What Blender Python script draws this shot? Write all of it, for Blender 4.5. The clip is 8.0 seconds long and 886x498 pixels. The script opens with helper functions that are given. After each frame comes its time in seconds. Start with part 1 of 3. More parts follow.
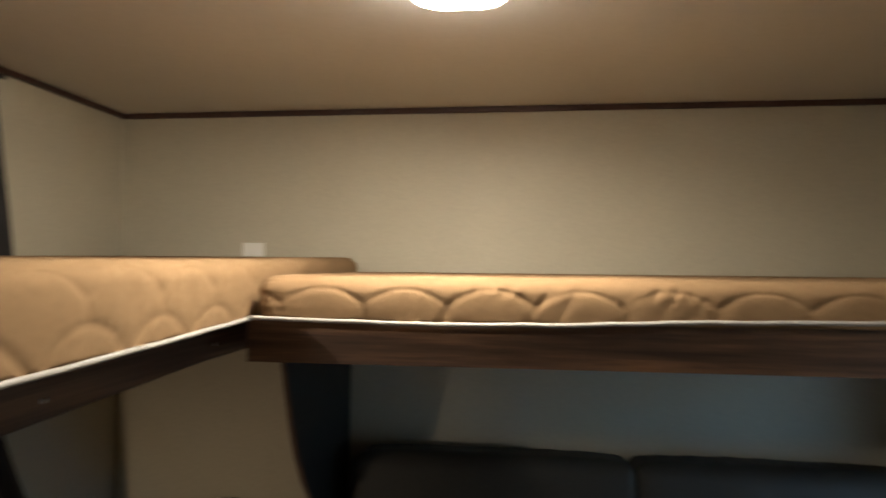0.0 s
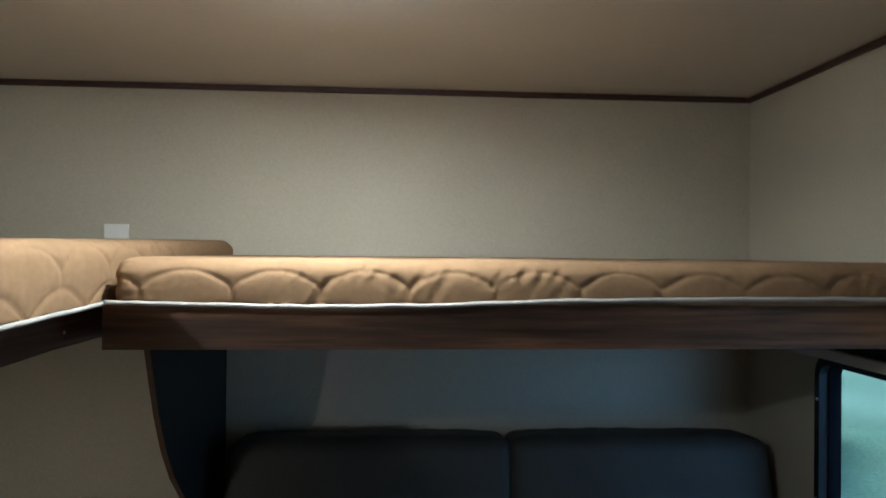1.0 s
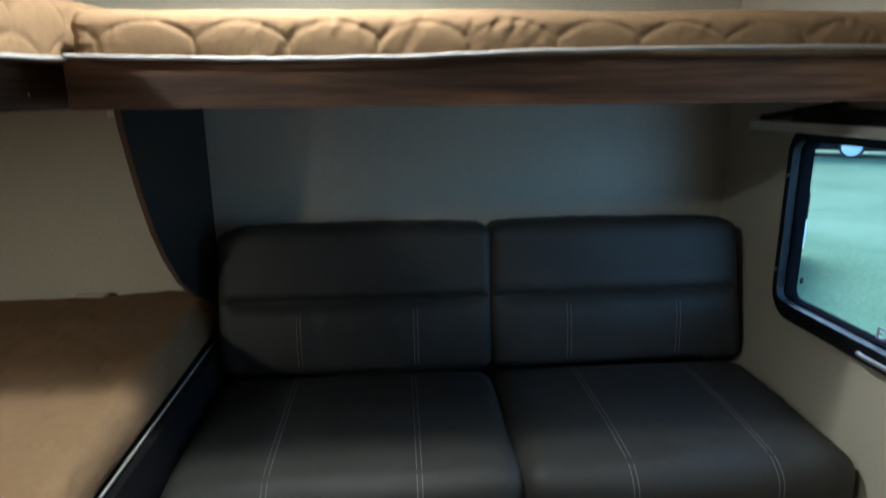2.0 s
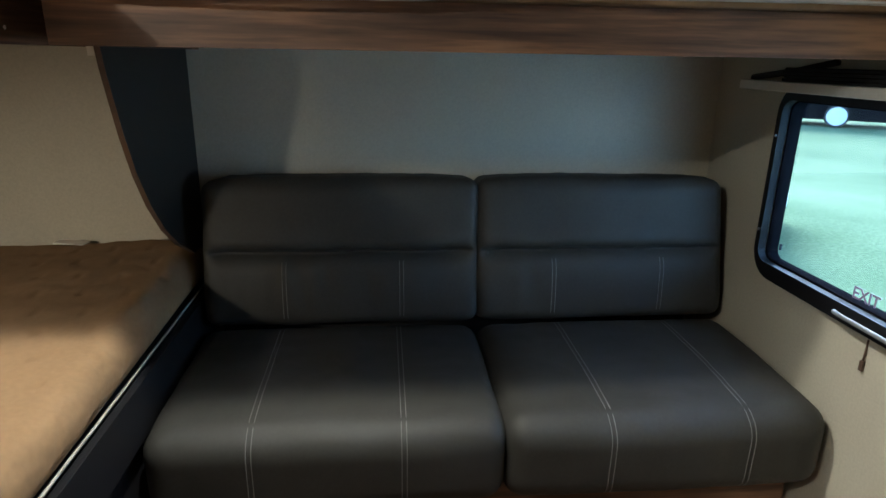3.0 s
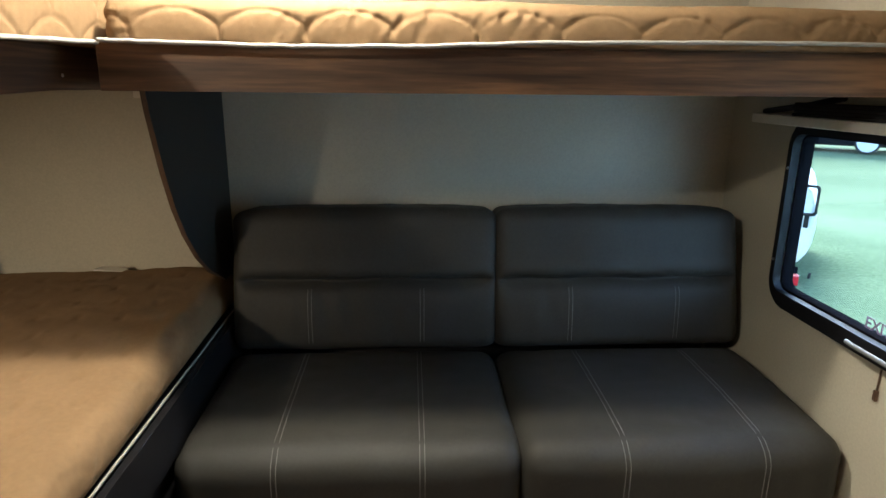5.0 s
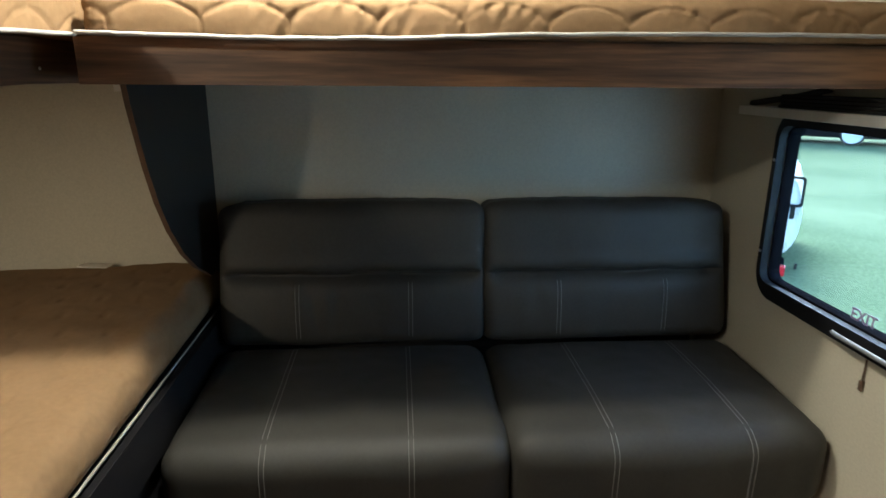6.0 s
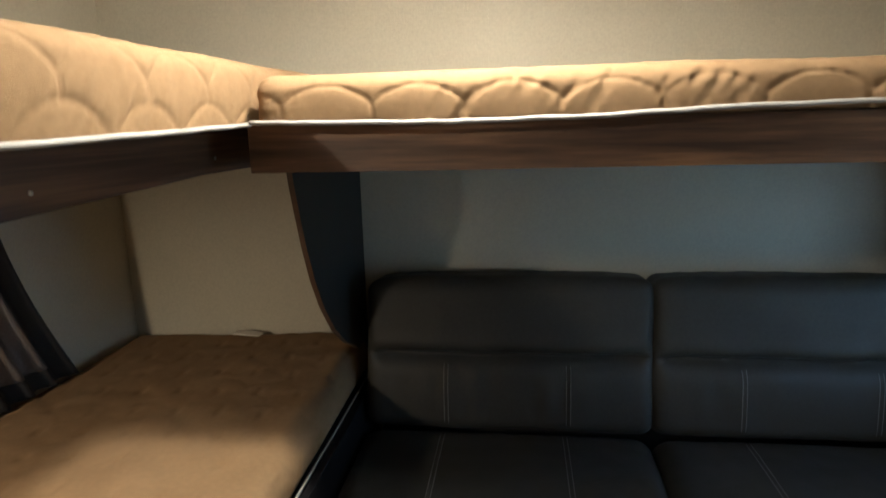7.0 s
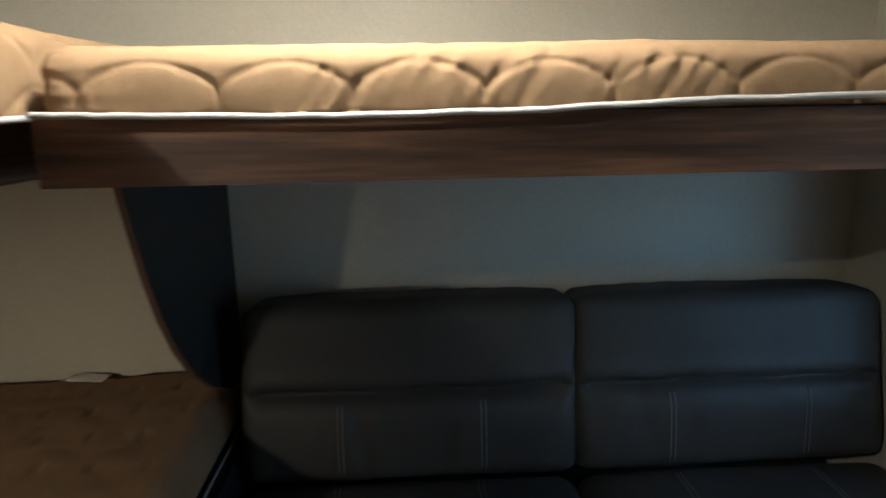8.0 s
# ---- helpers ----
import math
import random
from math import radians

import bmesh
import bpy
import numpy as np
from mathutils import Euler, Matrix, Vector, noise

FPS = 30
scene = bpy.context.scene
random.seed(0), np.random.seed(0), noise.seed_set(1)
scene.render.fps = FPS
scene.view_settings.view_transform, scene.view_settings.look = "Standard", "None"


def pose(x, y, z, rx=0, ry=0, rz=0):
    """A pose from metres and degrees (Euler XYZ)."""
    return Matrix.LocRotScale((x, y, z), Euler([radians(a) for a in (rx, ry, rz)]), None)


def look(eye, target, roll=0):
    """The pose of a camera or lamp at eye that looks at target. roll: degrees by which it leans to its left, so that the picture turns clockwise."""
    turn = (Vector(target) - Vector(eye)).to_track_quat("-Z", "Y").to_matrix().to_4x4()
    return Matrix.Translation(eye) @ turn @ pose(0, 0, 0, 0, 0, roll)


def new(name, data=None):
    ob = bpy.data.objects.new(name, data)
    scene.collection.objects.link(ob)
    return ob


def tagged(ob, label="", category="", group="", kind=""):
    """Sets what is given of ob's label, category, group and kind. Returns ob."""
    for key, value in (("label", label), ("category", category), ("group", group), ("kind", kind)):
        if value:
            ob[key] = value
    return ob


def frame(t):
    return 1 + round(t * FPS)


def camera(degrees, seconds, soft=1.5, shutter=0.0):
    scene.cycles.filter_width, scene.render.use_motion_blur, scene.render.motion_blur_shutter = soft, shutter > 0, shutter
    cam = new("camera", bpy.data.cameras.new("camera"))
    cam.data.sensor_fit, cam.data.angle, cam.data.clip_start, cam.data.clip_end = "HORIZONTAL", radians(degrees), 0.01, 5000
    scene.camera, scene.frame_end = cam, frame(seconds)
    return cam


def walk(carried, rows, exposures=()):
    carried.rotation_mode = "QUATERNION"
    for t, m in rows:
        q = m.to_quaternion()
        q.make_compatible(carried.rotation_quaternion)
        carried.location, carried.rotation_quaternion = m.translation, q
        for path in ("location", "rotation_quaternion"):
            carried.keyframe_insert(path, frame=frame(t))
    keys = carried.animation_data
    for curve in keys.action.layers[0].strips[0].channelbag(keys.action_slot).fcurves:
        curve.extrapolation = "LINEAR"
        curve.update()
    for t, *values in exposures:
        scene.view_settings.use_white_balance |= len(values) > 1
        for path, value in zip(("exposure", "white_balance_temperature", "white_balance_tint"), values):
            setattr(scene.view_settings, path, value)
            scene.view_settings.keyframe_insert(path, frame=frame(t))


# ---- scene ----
cam = camera(71.8, 8.0, soft=1.5, shutter=0.5)
PATH = [
    (0, (-0.081, 0.313, 1.469), (-0.318, 2.298, 1.525), 0.6),
    (0.2, (-0.057, 0.32, 1.47), (-0.097, 2.32, 1.511), -0.5),
    (0.5, (-0.051, 0.313, 1.466), (0.013, 2.311, 1.507), 0.3),
    (1, (-0.051, 0.317, 1.461), (0.062, 2.314, 1.475), 0.6),
    (1.5, (-0.03, 0.306, 1.402), (0.149, 2.285, 1.177), -1.6),
    (2, (-0.024, 0.295, 1.306), (0.115, 2.232, 0.828), -0.6),
    (2.2, (-0.032, 0.305, 1.299), (0.153, 2.22, 0.753), 0.5),
    (3.5, (-0.032, 0.276, 1.280), (0.154, 2.174, 0.675), 1.1),
    (4, (-0.032, 0.264, 1.281), (0.144, 2.160, 0.670), 1.1),
    (4.3, (-0.033, 0.254, 1.282), (0.099, 2.183, 0.768), 1.1),
    (4.5, (-0.022, 0.238, 1.304), (0.07, 2.171, 0.8), 0.6),
    (5.9, (-0.021, 0.231, 1.309), (0.126, 2.149, 0.763), 0.4),
    (6, (-0.017, 0.242, 1.307), (0.125, 2.163, 0.77), 0.4),
    (6.2, (-0.033, 0.273, 1.293), (0.07, 2.209, 0.802), 0.3),
    (6.4, (-0.05, 0.312, 1.321), (-0.082, 2.256, 0.852), 0.6),
    (6.5, (-0.064, 0.339, 1.33), (-0.154, 2.276, 0.841), 2.7),
    (6.8, (-0.105, 0.371, 1.348), (-0.349, 2.312, 0.93), -1.1),
    (7, (-0.112, 0.384, 1.365), (-0.362, 2.328, 0.968), -1.5),
    (7.3, (-0.134, 0.398, 1.382), (-0.309, 2.360, 1.052), -0.8),
    (7.5, (-0.148, 0.449, 1.38), (-0.169, 2.409, 0.992), 1.3),
    (7.8, (-0.142, 0.562, 1.366), (-0.104, 2.515, 0.939), -1.2),
    (8, (-0.134, 0.645, 1.369), (-0.038, 2.594, 0.942), -1.0),
]
EXPOSURES = [(0.0, 2.07, 6100, 9), (0.5, 1.95, 5050, 5), (1.0, 1.97, 4800, 3), (1.5, 2.17, 4850, 2), (2.0, 2.49, 4850, 1), (3.5, 3.22, 5550, 5), (4.5, 3.21, 5850, 6), (6.0, 2.99, 5600, 3), (7.0, 2.77, 5700, 6), (8.0, 2.53, 5250, 5)]
walk(cam, [(t, look(eye, target, roll)) for t, eye, target, roll in PATH], EXPOSURES)

# ---- light ----
world = bpy.data.worlds.new("world")
scene.world = world
world.use_nodes = True
wn = world.node_tree.nodes
sky = wn.new("ShaderNodeTexSky")
sky.sky_type = "NISHITA"
sky.sun_disc = False
sky.sun_elevation, sky.sun_rotation = radians(48), radians(10)
sky.air_density, sky.dust_density = 1.0, 1.5
wn["Background"].inputs["Strength"].default_value = 0.15
world.node_tree.links.new(sky.outputs["Color"], wn["Background"].inputs["Color"])

sun_data = bpy.data.lights.new("sun", "SUN")
sun_data.energy, sun_data.angle, sun_data.color = 1.2, radians(30), (1.0, 0.96, 0.9)
sun = new("sun", sun_data)
sun.matrix_world = look((0, 0, 20), (-10 * math.sin(radians(10)) * 0.9, -10 * math.cos(radians(10)) * 0.9, 10))

LAMP_COLOUR = (1.0, 0.84, 0.62)
CEILING_LAMPS = [(-0.175, 1.220, 2.75, 9), (-1.0, -0.06, 2.0, 0)]
XL, XR, YB, YN, ZC = -1.35, 1.0, 2.15, -4.6, 1.95
for lx, ly, power, cant in CEILING_LAMPS:
    ld = bpy.data.lights.new("ceiling_glow", "AREA")
    ld.shape, ld.size, ld.size_y, ld.energy, ld.color = "RECTANGLE", 0.035, 0.035, power, LAMP_COLOUR
    lo = new("ceiling_glow", ld)
    lo.matrix_world = pose(lx, ly, ZC - 0.058, 0, cant)


# added spot, out of view under the side bunk, for warm low light
BUNK_GLOW_AT = (-1.24, 0.52, 1.22)
rd = bpy.data.lights.new("unseen_bunk_glow", "SPOT")
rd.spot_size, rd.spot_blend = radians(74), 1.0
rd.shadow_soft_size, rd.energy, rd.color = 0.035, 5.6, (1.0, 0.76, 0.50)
new("unseen_bunk_glow", rd).matrix_world = look(BUNK_GLOW_AT, (-1.03, 1.45, 0.74))

# added area lamp outside the window, out of view, in place of cool skylight
dd = bpy.data.lights.new("sky_fill", "AREA")
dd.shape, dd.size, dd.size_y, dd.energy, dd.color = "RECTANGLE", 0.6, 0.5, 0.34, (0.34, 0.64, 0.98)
new("sky_fill", dd).matrix_world = look((1.45, 1.02, 1.02), (0.2, 1.72, 0.95))

# ---- materials ----
def mat(name, colour, rough=0.6, metal=0.0, noise_scale=0.0, vary=0.1, bump=0.0, bump_scale=200.0, stretch=(1, 1, 1), spec=0.5,
        large=3.0, second=None):
    m = bpy.data.materials.new(name)
    m.use_nodes = True
    nt = m.node_tree
    b = nt.nodes["Principled BSDF"]
    b.inputs["Roughness"].default_value = rough
    b.inputs["Metallic"].default_value = metal
    b.inputs["Specular IOR Level"].default_value = spec
    b.inputs["Base Color"].default_value = (*colour, 1)
    tc = nt.nodes.new("ShaderNodeTexCoord")
    mp = nt.nodes.new("ShaderNodeMapping")
    mp.inputs["Scale"].default_value = stretch
    nt.links.new(tc.outputs["Object"], mp.inputs["Vector"])
    if noise_scale:
        n1 = nt.nodes.new("ShaderNodeTexNoise")
        n1.inputs["Scale"].default_value = noise_scale
        n1.inputs["Detail"].default_value = 6
        n2 = nt.nodes.new("ShaderNodeTexNoise")
        n2.inputs["Scale"].default_value = large
        n2.inputs["Detail"].default_value = 3
        mix = nt.nodes.new("ShaderNodeMath")
        mix.operation = "ADD"
        half = nt.nodes.new("ShaderNodeMath")
        half.operation = "MULTIPLY"
        half.inputs[1].default_value = 0.5
        ramp = nt.nodes.new("ShaderNodeValToRGB")
        lo_c = tuple(c * (1 - vary) for c in colour)
        hi_c = second or tuple(min(1, c * (1 + vary)) for c in colour)
        ramp.color_ramp.elements[0].position, ramp.color_ramp.elements[1].position = 0.32, 0.68
        ramp.color_ramp.elements[0].color = (*lo_c, 1)
        ramp.color_ramp.elements[1].color = (*hi_c, 1)
        nt.links.new(mp.outputs["Vector"], n1.inputs["Vector"])
        nt.links.new(mp.outputs["Vector"], n2.inputs["Vector"])
        nt.links.new(n1.outputs["Fac"], mix.inputs[0])
        nt.links.new(n2.outputs["Fac"], mix.inputs[1])
        nt.links.new(mix.outputs[0], half.inputs[0])
        nt.links.new(half.outputs[0], ramp.inputs["Fac"])
        nt.links.new(ramp.outputs["Color"], b.inputs["Base Color"])
    if bump:
        nb = nt.nodes.new("ShaderNodeTexNoise")
        nb.inputs["Scale"].default_value = bump_scale
        nb.inputs["Detail"].default_value = 4
        bp = nt.nodes.new("ShaderNodeBump")
        bp.inputs["Strength"].default_value = bump
        bp.inputs["Distance"].default_value = 0.002
        nt.links.new(mp.outputs["Vector"], nb.inputs["Vector"])
        nt.links.new(nb.outputs["Fac"], bp.inputs["Height"])
        nt.links.new(bp.outputs["Normal"], b.inputs["Normal"])
    return m


def linen(name, colour):
    """Woven vinyl wall covering: crossed threads, faint blotches."""
    m = mat(name, colour, 0.55, 0, 150, 0.10, 0, 1, (1, 1, 1), 0.4, 2.2)
    nt = m.node_tree
    b = nt.nodes["Principled BSDF"]
    tc = nt.nodes.new("ShaderNodeTexCoord")
    total = None
    for stretch in ((260, 260, 40), (40, 40, 260)):
        mp = nt.nodes.new("ShaderNodeMapping")
        mp.inputs["Scale"].default_value = stretch
        nz = nt.nodes.new("ShaderNodeTexNoise")
        nz.inputs["Scale"].default_value = 1.0
        nz.inputs["Detail"].default_value = 3
        nt.links.new(tc.outputs["Object"], mp.inputs["Vector"])
        nt.links.new(mp.outputs["Vector"], nz.inputs["Vector"])
        if total is None:
            total = nz.outputs["Fac"]
        else:
            add = nt.nodes.new("ShaderNodeMath")
            add.operation = "ADD"
            nt.links.new(total, add.inputs[0])
            nt.links.new(nz.outputs["Fac"], add.inputs[1])
            total = add.outputs[0]
    bp = nt.nodes.new("ShaderNodeBump")
    bp.inputs["Strength"].default_value = 0.4
    bp.inputs["Distance"].default_value = 0.001
    nt.links.new(total, bp.inputs["Height"])
    nt.links.new(bp.outputs["Normal"], b.inputs["Normal"])
    return m


def walnut(name, stretch):
    """Printed walnut laminate; the grain runs along the axis with the smallest stretch."""
    m = bpy.data.materials.new(name)
    m.use_nodes = True
    nt = m.node_tree
    b = nt.nodes["Principled BSDF"]
    b.inputs["Roughness"].default_value = 0.55
    tc = nt.nodes.new("ShaderNodeTexCoord")
    mp = nt.nodes.new("ShaderNodeMapping")
    mp.inputs["Scale"].default_value = stretch
    nt.links.new(tc.outputs["Object"], mp.inputs["Vector"])
    a = nt.nodes.new("ShaderNodeTexNoise")
    a.inputs["Scale"].default_value, a.inputs["Detail"].default_value, a.inputs["Distortion"].default_value = 1.0, 8, 0.6
    c = nt.nodes.new("ShaderNodeTexNoise")
    c.inputs["Scale"].default_value, c.inputs["Detail"].default_value = 5.0, 5
    nt.links.new(mp.outputs["Vector"], a.inputs["Vector"])
    nt.links.new(mp.outputs["Vector"], c.inputs["Vector"])
    mix = nt.nodes.new("ShaderNodeMath")
    mix.operation = "MULTIPLY_ADD"
    mix.inputs[1].default_value = 0.28
    nt.links.new(c.outputs["Fac"], mix.inputs[0])
    sc = nt.nodes.new("ShaderNodeMath")
    sc.operation = "MULTIPLY"
    sc.inputs[1].default_value = 0.72
    nt.links.new(a.outputs["Fac"], sc.inputs[0])
    nt.links.new(sc.outputs[0], mix.inputs[2])
    ramp = nt.nodes.new("ShaderNodeValToRGB")
    e = ramp.color_ramp.elements
    e[0].position, e[0].color = 0.38, (0.043, 0.021, 0.013, 1)
    e[1].position, e[1].color = 0.64, (0.236, 0.122, 0.062, 1)
    mid = e.new(0.5)
    mid.color = (0.098, 0.052, 0.030, 1)
    nt.links.new(mix.outputs[0], ramp.inputs["Fac"])
    nt.links.new(ramp.outputs["Color"], b.inputs["Base Color"])
    bp = nt.nodes.new("ShaderNodeBump")
    bp.inputs["Strength"].default_value, bp.inputs["Distance"].default_value = 0.12, 0.001
    nt.links.new(mix.outputs[0], bp.inputs["Height"])
    nt.links.new(bp.outputs["Normal"], b.inputs["Normal"])
    return m


def glass(name, tint):
    m = bpy.data.materials.new(name)
    m.use_nodes = True
    b = m.node_tree.nodes["Principled BSDF"]
    b.inputs["Base Color"].default_value = (*tint, 1)
    b.inputs["Roughness"].default_value = 0.0
    b.inputs["Transmission Weight"].default_value = 1.0
    b.inputs["IOR"].default_value = 1.45
    return m


def glow(name, colour, strength):
    m = mat(name, (0.9, 0.88, 0.82), 0.4)
    b = m.node_tree.nodes["Principled BSDF"]
    b.inputs["Emission Color"].default_value = (*colour, 1)
    b.inputs["Emission Strength"].default_value = strength
    return m


M_WALL = linen("linen_wallpaper", (0.49, 0.452, 0.358))
M_CEIL = mat("ceiling_panel", (0.62, 0.60, 0.565), 0.6, 0, 60, 0.05, 0.15, 300)
M_TRIM = mat("dark_trim", (0.055, 0.026, 0.022), 0.45, 0, 40, 0.2)
M_FLOOR = walnut("floor_vinyl", (3, 30, 30))
M_WOOD_X = walnut("walnut_along_bunk", (1.5, 26, 26))
M_WOOD_Y = walnut("walnut_along_side", (34, 0.9, 34))
M_WOOD_Z = walnut("walnut_upright", (60, 60, 2.2))
M_WOOD_DARK = mat("dark_edge_band", (0.085, 0.050, 0.032), 0.5, 0, 60, 0.25)
M_TICK = mat("tan_quilted_fabric", (0.228, 0.145, 0.077), 0.9, 0, 90, 0.10, 0.5, 900, (1, 1, 1), 0.15, 5)
M_PIPING = mat("white_piping", (0.31, 0.297, 0.28), 0.7, 0, 200, 0.08, 0.3, 900)
M_BOARD = mat("plywood_board", (0.30, 0.21, 0.13), 0.7, 0, 30, 0.15)
M_LEATHER = mat("charcoal_faux_leather", (0.0342, 0.0330, 0.0294), 0.54, 0, 130, 0.16, 0.45, 520, (1, 1, 1), 0.28, 6)
M_LEATHER_DARK = mat("black_faux_leather", (0.016, 0.016, 0.017), 0.5, 0, 130, 0.16, 0.3, 520)
M_THREAD = mat("pale_thread", (0.14, 0.137, 0.133), 0.8)
M_PANEL = mat("charcoal_panel", (0.019, 0.0185, 0.0175), 0.55, 0, 80, 0.2, 0.1, 300)
M_BLACK = mat("black_window_frame", (0.010, 0.010, 0.012), 0.5, 0, 60, 0.2, 0.1, 400, (1, 1, 1), 0.2)
M_BLACK_SOFT = mat("black_rubber", (0.006, 0.006, 0.008), 0.9, 0, 60, 0.2, 0, 1, (1, 1, 1), 0.0)
M_GREY = mat("pale_grey_plastic", (0.72, 0.69, 0.64), 0.5, 0, 60, 0.06)
M_BAR = mat("dull_grey_metal", (0.17, 0.175, 0.19), 0.6, 0.0, 120, 0.15)
M_METAL = mat("brushed_metal", (0.6, 0.6, 0.62), 0.3, 1.0, 120, 0.1)
M_WHITE = mat("white_plastic", (0.80, 0.79, 0.76), 0.4, 0, 60, 0.04)
M_CURTAIN = mat("dark_curtain_cloth", (0.135, 0.112, 0.100), 0.9, 0, 200, 0.25, 0.4, 800)
M_CURTAIN_EDGE = mat("black_curtain_edging", (0.014, 0.013, 0.014), 0.9, 0, 200, 0.2)
M_GLASS = glass("window_glass", (0.86, 0.97, 1.0))
M_DIFFUSER = glow("lamp_diffuser", (1.0, 0.88, 0.70), 8.0)
M_GRASS = mat("grass", (0.080, 0.136, 0.062), 0.95, 0, 26, 0.38, 0.8, 60, (1, 1, 1), 0.1, 0.5, (0.140, 0.182, 0.104))
M_BODY = mat("white_vehicle_paint", (0.78, 0.79, 0.80), 0.3, 0, 8, 0.05)
M_TYRE = mat("tyre_rubber", (0.02, 0.02, 0.021), 0.8, 0, 30, 0.2)
M_RIM = mat("pale_rim", (0.62, 0.63, 0.64), 0.4, 0, 30, 0.1)
M_RED = mat("red_lens", (0.55, 0.02, 0.03), 0.25)
M_INK = mat("violet_ink", (0.26, 0.20, 0.34), 0.7)
M_PAPER = mat("paper_tag", (0.74, 0.70, 0.62), 0.8, 0, 60, 0.06)


# ---- mesh helpers ----
def part(name, bm, material, parent=None, label="", smooth=False):
    me = bpy.data.meshes.new(name)
    bm.normal_update()
    bm.to_mesh(me)
    bm.free()
    me.materials.append(material)
    if smooth:
        for p in me.polygons:
            p.use_smooth = True
    ob = new(name, me)
    if parent is not None:
        ob.parent = parent
    if label:
        ob["label"] = label
    return ob


def empty(name, label, category, group="", kind=""):
    return tagged(new(name), label, category, group, kind)


def box_into(bm, x0, x1, y0, y1, z0, z1, bevel=0.0, seg=2):
    r = bmesh.ops.create_cube(bm, size=1.0)
    vs = r["verts"]
    for v in vs:
        v.co = Vector((x0 + (v.co.x + 0.5) * (x1 - x0), y0 + (v.co.y + 0.5) * (y1 - y0), z0 + (v.co.z + 0.5) * (z1 - z0)))
    if bevel:
        es = {e for v in vs for e in v.link_edges}
        bmesh.ops.bevel(bm, geom=list(es), offset=bevel, segments=seg, profile=0.5, affect="EDGES")
    return bm


def box(x0, x1, y0, y1, z0, z1, bevel=0.0, seg=2):
    return box_into(bmesh.new(), x0, x1, y0, y1, z0, z1, bevel, seg)


def tube(points, radius, sides=8, bm=None):
    """A round bar through the points."""
    bm = bm or bmesh.new()
    pts = [Vector(p) for p in points]
    rings = []
    for i, p in enumerate(pts):
        d = (pts[min(i + 1, len(pts) - 1)] - pts[max(i - 1, 0)]).normalized()
        up = Vector((0, 0, 1)) if abs(d.z) < 0.9 else Vector((1, 0, 0))
        s = d.cross(up).normalized()
        u = s.cross(d)
        rings.append([bm.verts.new(p + radius * (math.cos(2 * math.pi * k / sides) * s + math.sin(2 * math.pi * k / sides) * u)) for k in range(sides)])
    for a, b in zip(rings, rings[1:]):
        for k in range(sides):
            bm.faces.new((a[k], a[(k + 1) % sides], b[(k + 1) % sides], b[k]))
    bm.faces.new(rings[0])
    bm.faces.new(rings[-1][::-1])
    bmesh.ops.recalc_face_normals(bm, faces=bm.faces)
    return bm


def extrude_outline(outline, axis, lo, hi):
    """A slab: the outline lies in the two other axes, in order."""
    bm = bmesh.new()

    def place(p, h):
        c = list(p)
        c.insert(axis, h)
        return Vector(c)
    a = [bm.verts.new(place(p, lo)) for p in outline]
    b = [bm.verts.new(place(p, hi)) for p in outline]
    n = len(outline)
    bm.faces.new(a)
    bm.faces.new(b[::-1])
    for i in range(n):
        bm.faces.new((a[i], b[i], b[(i + 1) % n], a[(i + 1) % n]))
    bmesh.ops.recalc_face_normals(bm, faces=bm.faces)
    return bm


def rounded_rect(a0, a1, b0, b1, r, seg=8):
    pts = []
    for ca, cb, start in ((a1 - r, b1 - r, 0), (a0 + r, b1 - r, 90), (a0 + r, b0 + r, 180), (a1 - r, b0 + r, 270)):
        for k in range(seg + 1):
            g = radians(start + 90 * k / seg)
            pts.append((ca + r * math.cos(g), cb + r * math.sin(g)))
    return pts


def ring_slab(outer, inner, axis, lo, hi):
    """A frame between two outlines of equal count."""
    bm = bmesh.new()

    def place(p, h):
        c = list(p)
        c.insert(axis, h)
        return Vector(c)
    n = len(outer)
    rows = [[bm.verts.new(place(p, h)) for p in o] for o, h in ((outer, lo), (outer, hi), (inner, hi), (inner, lo))]
    for k in range(4):
        a, b = rows[k], rows[(k + 1) % 4]
        for i in range(n):
            bm.faces.new((a[i], a[(i + 1) % n], b[(i + 1) % n], b[i]))
    bmesh.ops.recalc_face_normals(bm, faces=bm.faces)
    return bm


def soft_point(p, half, r):
    """A point of the box's skin moved on to the box with round edges; also the normal there."""
    inner = Vector([max(-(h - r), min(h - r, c)) for c, h in zip(p, half)])
    d = p - inner
    n = d.normalized() if d.length > 1e-9 else Vector((0, 0, 1))
    return inner + n * r, n


